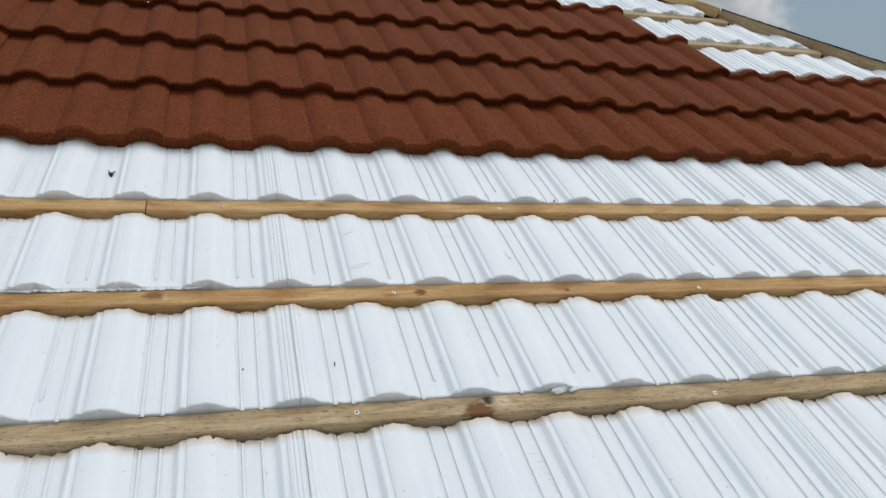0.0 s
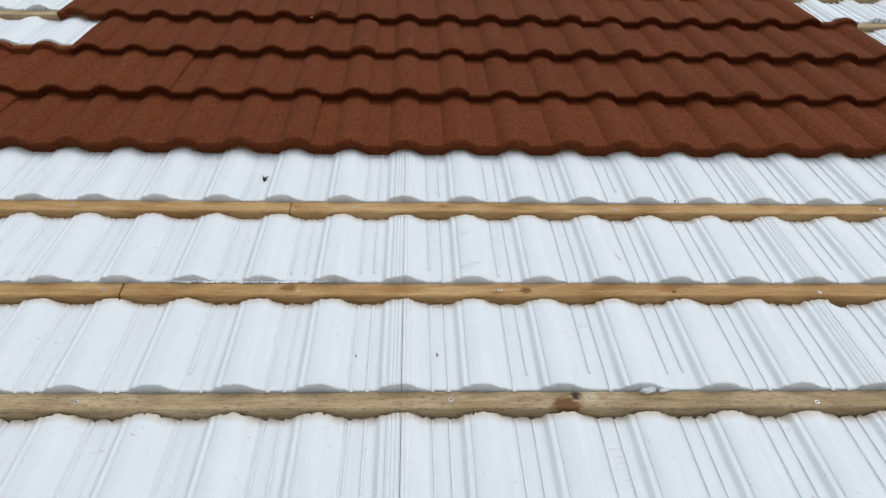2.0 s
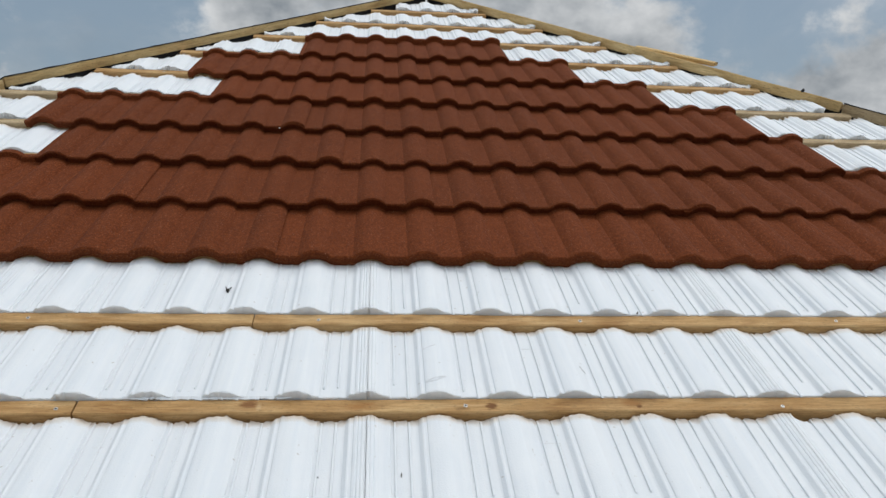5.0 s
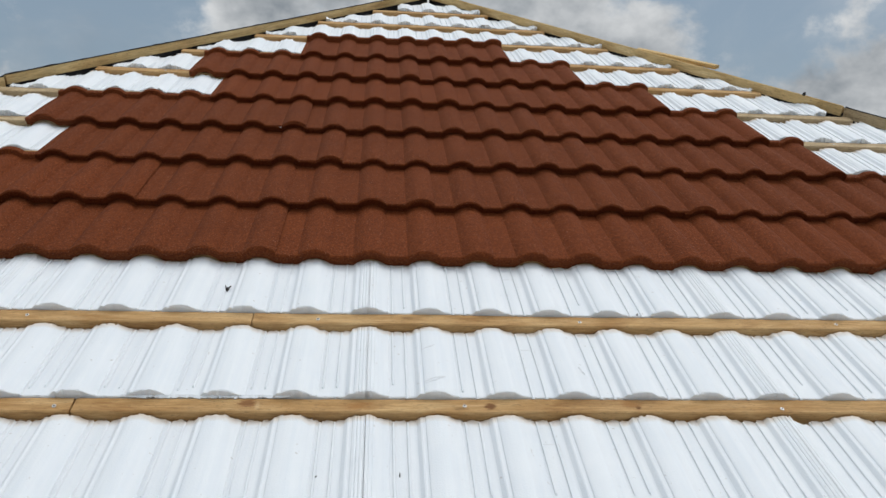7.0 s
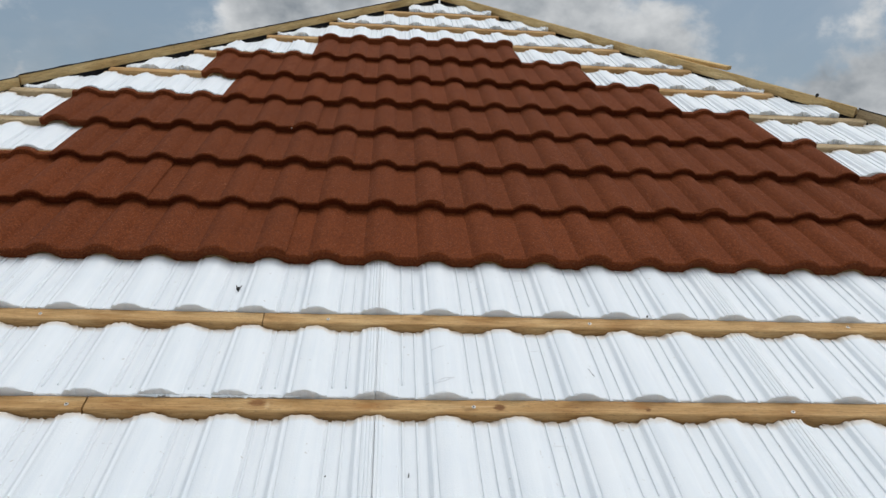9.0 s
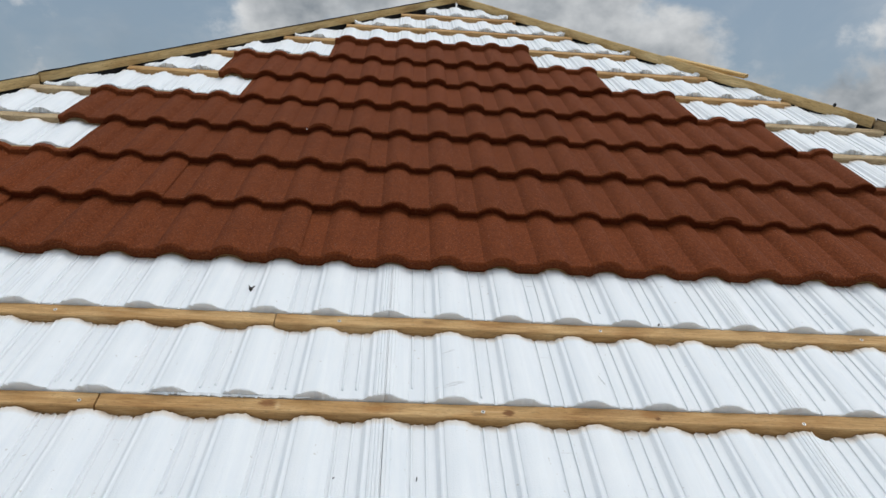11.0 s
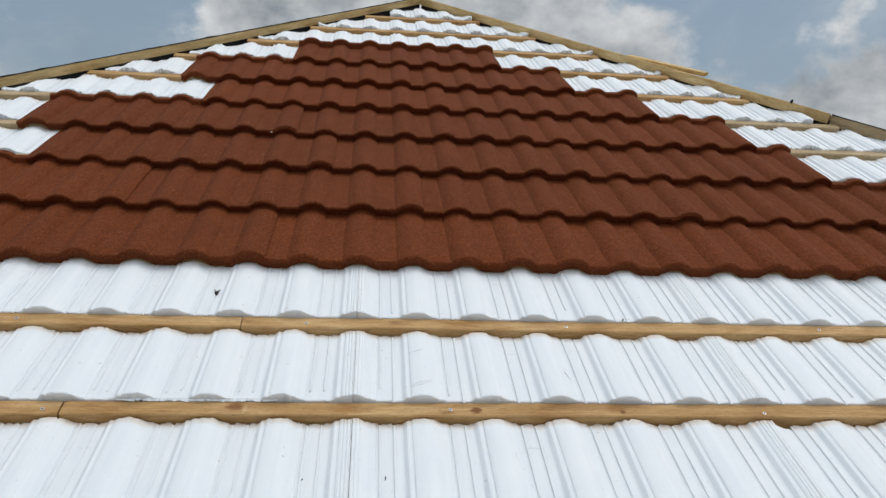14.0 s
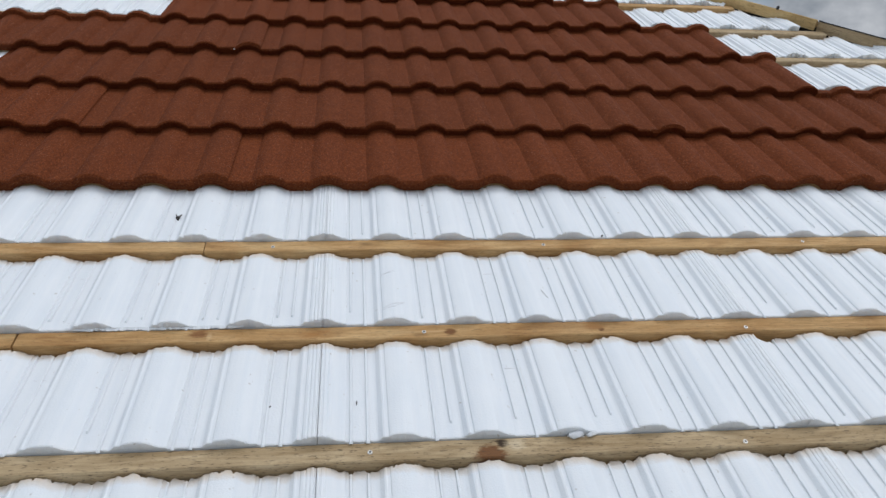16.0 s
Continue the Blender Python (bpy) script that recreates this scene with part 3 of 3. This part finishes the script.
def tile_mesh(waves, back=0.0, hang=0.0335):
    """A pressed sheet tile: wavy, its nose bent down over the batten below, its back edge turned up on the batten above."""
    cols = [(-0.42, 0.0)]
    for w in range(waves):
        cols += [(w + x, h) for x, h in TILE_WAVE if -0.42 < w + x < waves - 1 + 0.285]
    cols.append((waves - 1 + 0.285, 1.5))
    thick = 0.0035
    top, low = [], []
    length = cols[-1][0] - cols[0][0]
    for x, h in cols:
        h /= 1000
        lift = 0.0075 * ((x - cols[0][0]) / length) ** 2
        u = x * WAVE
        wob = 0.0012 * noise.noise((x * 1.3, waves, 0.5))
        nose = hang - h * 0.08
        line = [(-0.0100, 0.0165 - nose + h), (-0.0178, 0.0010 + h), (-0.0222, 0.0105 + h), (-0.0185, 0.0160 + h), (-0.006, 0.0160 + h), (0.09, 0.0075 + h), (0.18, 0.0 + h),
                (0.27, -0.0085 + h), (GAUGE - 0.022, -0.0176 + h), (GAUGE - 0.006, -0.0160 + h), (GAUGE - 0.002, 0.001 + h + back * 0.8), (GAUGE + 0.002, 0.0045 + h * 0.95 + back), (GAUGE + 0.026, 0.0045 + h * 0.9 + back)]
        top.append([(u, y, z + lift + wob) for y, z in line])
        under = []
        for i, (y, z) in enumerate(line):
            dy, dz = ((0.003, 0.0) if i < 3 else (0.002, -0.002) if i == 3 else (0.0, -thick) if i < 9 else (0.0028, -0.0022) if i < 11 else (0.001, -0.003))
            under.append((u, y + dy, z + dz + lift + wob))
        low.append(under)
    n, m = len(cols), len(top[0])
    verts = [p for c in top for p in c] + [p for c in low for p in c]
    o = n * m
    faces = []
    for i in range(n - 1):
        for j in range(m - 1):
            a, b = i * m + j, (i + 1) * m + j
            faces += [(a, b, b + 1, a + 1), (o + a, o + a + 1, o + b + 1, o + b)]
        faces += [(i * m, o + i * m, o + (i + 1) * m, (i + 1) * m), (i * m + m - 1, (i + 1) * m + m - 1, o + (i + 1) * m + m - 1, o + i * m + m - 1)]
    for i in (0, n - 1):
        for j in range(m - 1):
            f = (i * m + j, i * m + j + 1, o + i * m + j + 1, o + i * m + j)
            faces.append(f if i == 0 else tuple(reversed(f)))
    return mesh_from("roof_tile", verts, faces, TILE, 26)


TILE_MESHES = {7: tile_mesh(7), 'low': tile_mesh(7, 0.0, 0.041), 'top': tile_mesh(7, 0.009), 4: tile_mesh(4), 3: tile_mesh(3)}
# first crest of each tile, by course; a pair gives a shorter tile
COURSES = {3: [-14, -8, -2, 4, 10], 4: [-11, -5, 1, 7, (13, 4)], 5: [-7, -1, 5], 6: [-8, -2, 4], 7: [-4, 2], 8: [-5, 0], 9: [(-2, 'top')]}
rnd = random.Random(5)
for k, tiles in COURSES.items():
    for n, entry in enumerate(tiles):
        first, waves = entry if isinstance(entry, tuple) else (entry, 'low' if k == 3 else 7)
        part("roof_tile", TILE_MESHES[waves], ROOF, pose(first * WAVE + rnd.uniform(-0.002, 0.002), level(k) + rnd.uniform(-0.002, 0.002), rnd.uniform(0, 0.0006)))


# ---- hip boards ----
def hip_board(side, near, far, lift, mat, label, felt=False, wide=0.045, tall=0.046, foot=-0.002, out=0.0, tip=0.0, rafter=True, fall=0.021):
    """A board along a hip, from one distance below the apex to another; side -1 or 1. tip: how far its lower end stands up."""
    rise = LEFT_HIP if side < 0 else RIGHT_HIP
    along = Vector((side, -rise, 0)).normalized()
    across = Vector((-side * along.y, side * along.x, 0)) * (1 if side > 0 else 1)
    if across.x * side < 0:
        across = -across
    start = Vector((APEX[0], APEX[1], 0))
    n = max(3, int((far - near) / 0.12))
    rnd = random.Random(int(near * 100) + side)
    ring = [(0.0, foot), (wide, foot), (wide, tall - fall - 0.003), (wide - 0.004, tall - fall), (0.004, tall), (0.0, tall - 0.003)]
    verts, faces = [], []
    for i in range(n + 1):
        s = near + (far - near) * i / n
        bow = 0.004 * noise.noise((s * 1.7, side, near)) + out
        for a, z in ring:
            p = start + along * s + across * (a + bow)
            p.z = z + lift + tip * i / n + 0.002 * noise.noise((s * 3, a * 9, z * 5 + near))
            verts.append(p - start)
    m = len(ring)
    for i in range(n):
        for j in range(m):
            f = (i * m + j, (i + 1) * m + j, (i + 1) * m + (j + 1) % m, i * m + (j + 1) % m)
            faces.append(f if side < 0 else tuple(reversed(f)))
    end0, end1 = tuple(range(m)), tuple(n * m + j for j in reversed(range(m)))
    faces += [end0, end1] if side < 0 else [tuple(reversed(end0)), tuple(reversed(end1))]
    # grain runs along the board: mesh is laid along its own x axis
    turn = Matrix((along, across, Vector((0, 0, 1)))).transposed().to_4x4()
    if turn.determinant() < 0:
        turn = Matrix((along, -across, Vector((0, 0, 1)))).transposed().to_4x4()
    back = turn.inverted()
    ob = tagged(new("hip_board", mesh_from("hip_board", [back @ v for v in verts], faces, mat)), label, "board", "hip boards")
    ob.matrix_basis = SLOPE @ Matrix.Translation(start) @ turn
    if felt:
        lines, quads = [], []
        for i in range(n * 4 + 1):
            s = near + (far - near) * i / (n * 4)
            ripple = 0.003 * noise.noise((s * 6, 1, side)) + 0.003 * noise.noise((s * 17, 2, side))
            for a, z in ((0.0, 0.0006), (0.0, 0.0055 + max(0, ripple) * 1.5), (wide + 0.018, -0.0240 + ripple), (wide + 0.018, -0.0270 + ripple)):
                p = along * s + across * a
                p.z = tall + lift + z
                lines.append(back @ p)
        for i in range(n * 4):
            for j in range(4):
                quads.append((i * 4 + j, i * 4 + (j + 1) % 4, (i + 1) * 4 + (j + 1) % 4, (i + 1) * 4 + j))
        quads += [(0, 3, 2, 1), tuple(n * 16 + j for j in range(4))]
        part("felt_strip", mesh_from("felt_strip", lines, quads, FELT), ob, None, "black roofing felt folded over the board")
    if rafter:
        lines = []
        for s in (near, far):
            for a, z in ((0.010, -DEEP - 0.02), (wide + 0.02, -DEEP - 0.06), (wide + 0.02, 0.001), (0.010, 0.001)):
                p = along * s + across * a
                p.z = z + lift
                lines.append(back @ p)
        part("felt_fold", mesh_from("felt_fold", lines, [(0, 1, 5, 4), (1, 2, 6, 5), (2, 3, 7, 6), (3, 0, 4, 7), (0, 3, 2, 1), (4, 5, 6, 7)], FELT), ob, None, "black felt folded over the hip under the board")
    return ob


hip_board(-1, 0.0, 3.13, 0.0, HIP_WOOD, "long sawn pine board along the hip with black felt on top", True)
hip_board(-1, 3.14, 9.0, -0.008, HIP_WOOD, "sawn pine board butted on along the hip", True)
hip_board(1, 0.0, 3.085, 0.0, HIP_WOOD, "long sawn pine board along the hip", foot=-0.010)
hip_board(1, 3.097, 8.9, -0.006, GREY_WOOD, "weathered pine board butted on along the hip", True, foot=-0.010)
hip_board(1, 1.80, 2.33, -0.013, HIP_WOOD, "short pine offcut lying loose behind the hip board", wide=0.05, tall=0.050, foot=0.026, out=0.045, tip=0.026, rafter=False, fall=0.004)


# ---- scraps, scratches and marks ----
def blob_mesh(name, sx, sy, sz, mat, seed):
    bm = bmesh.new()
    bmesh.ops.create_icosphere(bm, subdivisions=2, radius=1)
    for v in bm.verts:
        k = 1 + 0.45 * noise.noise(v.co * 1.7 + Vector((seed, 0, 0)))
        v.co = Vector((v.co.x * sx * k, v.co.y * sy * k, (v.co.z + 0.6) * sz * k))
    return bm_mesh(name, bm, mat, 50)


def foam_height(x, y):
    """The height of the panels' top at a place of the slope."""
    k = math.floor(y / GAUGE)
    t = (y - k * GAUGE - DEEP) / (GAUGE - DEEP)
    w = (x / WAVE + 0.5) % 1 - 0.5
    pts = FOAM_WAVE + [(0.5, 0)]
    h = next(a[1] + (b[1] - a[1]) * (w - a[0]) / (b[0] - a[0]) for a, b in zip(pts, pts[1:]) if a[0] <= w <= b[0])
    return 0.003 - 0.027 * t + h / 1000 * (1 - 0.12 * t)


def add_scrap(x, y, sx, sy, sz, turn, seed, label, name="debris", mat=DEBRIS_AND_RECESS, z=None):
    ob = tagged(new(name, blob_mesh(name, sx, sy, sz, mat, seed)), label, name.replace("_", " "))
    ob.matrix_basis = SLOPE @ pose(x, y, (foam_height(x, y) if z is None else z), 0, 0, turn)


def pronged_scrap():
    """A torn black scrap: a narrow body with two bent prongs at its upper end."""
    bm = bmesh.new()
    for x, y, z, sx, sy, sz, turn in ((0, 0, 0.004, 0.0064, 0.0090, 0.0045, 0), (-0.0058, 0.0100, 0.005, 0.0019, 0.0066, 0.0018, 0.35), (0.0064, 0.0098, 0.005, 0.0020, 0.0072, 0.0018, -0.45),
                                      (0.0010, -0.0075, 0.002, 0.0022, 0.0030, 0.002, 0.2)):
        bmesh.ops.create_icosphere(bm, subdivisions=2, radius=1, matrix=Matrix.Translation((x, y, z)) @ Matrix.Rotation(turn, 4, "Z") @ Matrix.Diagonal((sx, sy, sz, 1)))
    for v in bm.verts:
        v.co *= 1 + 0.25 * noise.noise(v.co * 300)
    ob = tagged(new("debris", bm_mesh("debris", bm, DEBRIS_AND_RECESS, 50)), "small torn black scrap lying on a white panel", "debris")
    ob.matrix_basis = SLOPE @ pose(-0.428, 0.917, foam_height(-0.428, 0.917))


pronged_scrap()
add_scrap(0.806, 0.797, 0.006, 0.002, 0.003, 50, 3, "dark splinter at the foot of a white panel")
add_scrap(0.081, 0.168, 0.0012, 0.008, 0.002, -5, 4, "thin dark splinter lying on a white panel")
add_scrap(-0.106, 0.165, 0.0028, 0.0014, 0.0015, 55, 5, "thin dark splinter lying on a white panel")
add_scrap(0.545, 0.047, 0.020, 0.009, 0.007, 4, 6, "loose white crumb of broken foam on the batten edge", "foam_crumb", FOAM, 0.001)
add_scrap(0.580, 0.047, 0.012, 0.005, 0.005, 20, 7, "loose white crumb of broken foam on the batten edge", "foam_crumb", FOAM, 0.001)
add_scrap(-0.417, 2.199, 0.004, 0.003, 0.003, 0, 8, "tiny white crumb of foam on a brown tile", "foam_crumb", FOAM, 0.012)


def strip_mesh(name, points, wide, mat, lift=0.0006):
    """A thin raised line over the panel's top through a few places of the slope."""
    verts, faces = [], []
    path = []
    for (ax, ay), (bx, by) in zip(points, points[1:]):
        n = max(2, int(math.hypot(bx - ax, by - ay) / 0.004))
        path += [(ax + (bx - ax) * i / n, ay + (by - ay) * i / n, bx - ax, by - ay) for i in range(n + 1)]
    for x, y, dx, dy in path:
        d = math.hypot(dx, dy)
        nx, ny = -dy / d * wide / 2, dx / d * wide / 2
        for sgn in (-1, 1):
            for up in (-0.001, lift):
                px, py = x + sgn * nx, y + sgn * ny
                verts.append((px, py, foam_height(px, py) + up))
    for i in range(len(path) - 1):
        a, b = i * 4, i * 4 + 4
        faces += [(a + 1, a + 3, b + 3, b + 1), (a, a + 1, b + 1, b), (a + 3, a + 2, b + 2, b + 3)]
    return mesh_from(name, verts, faces, mat)


FINE_MARK = make_plain("moulded_foam", (0.70, 0.71, 0.73), (0.80, 0.81, 0.82), 60.0, 0.8)
MARK = make_plain("scuffed_foam", (0.58, 0.60, 0.62), (0.76, 0.77, 0.79), 140.0, 0.8)


def add_mark(name, points, wide, label, mat=MARK):
    k = math.floor(points[0][1] / GAUGE)
    first = math.floor(points[0][0] / WAVE / 6) * 6
    host = PANELS[k, first]
    part(name, strip_mesh(name, [(x, y) for x, y in points], wide, mat), host, pose(0, -k * GAUGE, 0), label)


add_mark("scratch", [(0.148, 0.468), (0.172, 0.480), (0.205, 0.492)], 0.0022, "grey scratch in the foam")
add_mark("scratch", [(0.150, 0.462), (0.178, 0.470), (0.203, 0.490)], 0.0018, "grey scratch in the foam")
add_mark("scratch", [(0.148, 0.622), (0.166, 0.630), (0.184, 0.640)], 0.0020, "grey scratch in the foam")
add_mark("scratch", [(0.584, 0.518), (0.572, 0.548)], 0.0011, "short dark nick in the foam", DEBRIS_AND_RECESS)
for k in (-1, 0, 1, 2):
    for j in (2.50, -3.40):
        x, y = j * WAVE, (k + 0.74) * GAUGE
        wide = 0.020 if j > 0 else 0.006
        add_mark("mould_line", [(x - 0.020, y), (x + wide, y)], 0.0012, "fine moulded line", FINE_MARK)
        if j > 0:
            add_mark("mould_line", [(x + wide, y), (x + wide, y - 0.085)], 0.0012, "fine moulded line", FINE_MARK)
for i in range(8):
    x, y = 0.441 + 0.0022 * i, -0.118 - 0.015 * i
    add_mark("embossed_bar", [(x, y), (x + 0.013, y - 0.001)], 0.0022, "raised foam bar of a moulded marking", FINE_MARK)
nail = tagged(new("felt_scrap", blob_mesh("felt_scrap", 0.009, 0.008, 0.012, FELT, 11)), "torn scrap of black felt standing on the hip board", "felt scrap")
nail.matrix_basis = SLOPE @ pose(2.276, 2.792, 0.058, 0, 10, 0)
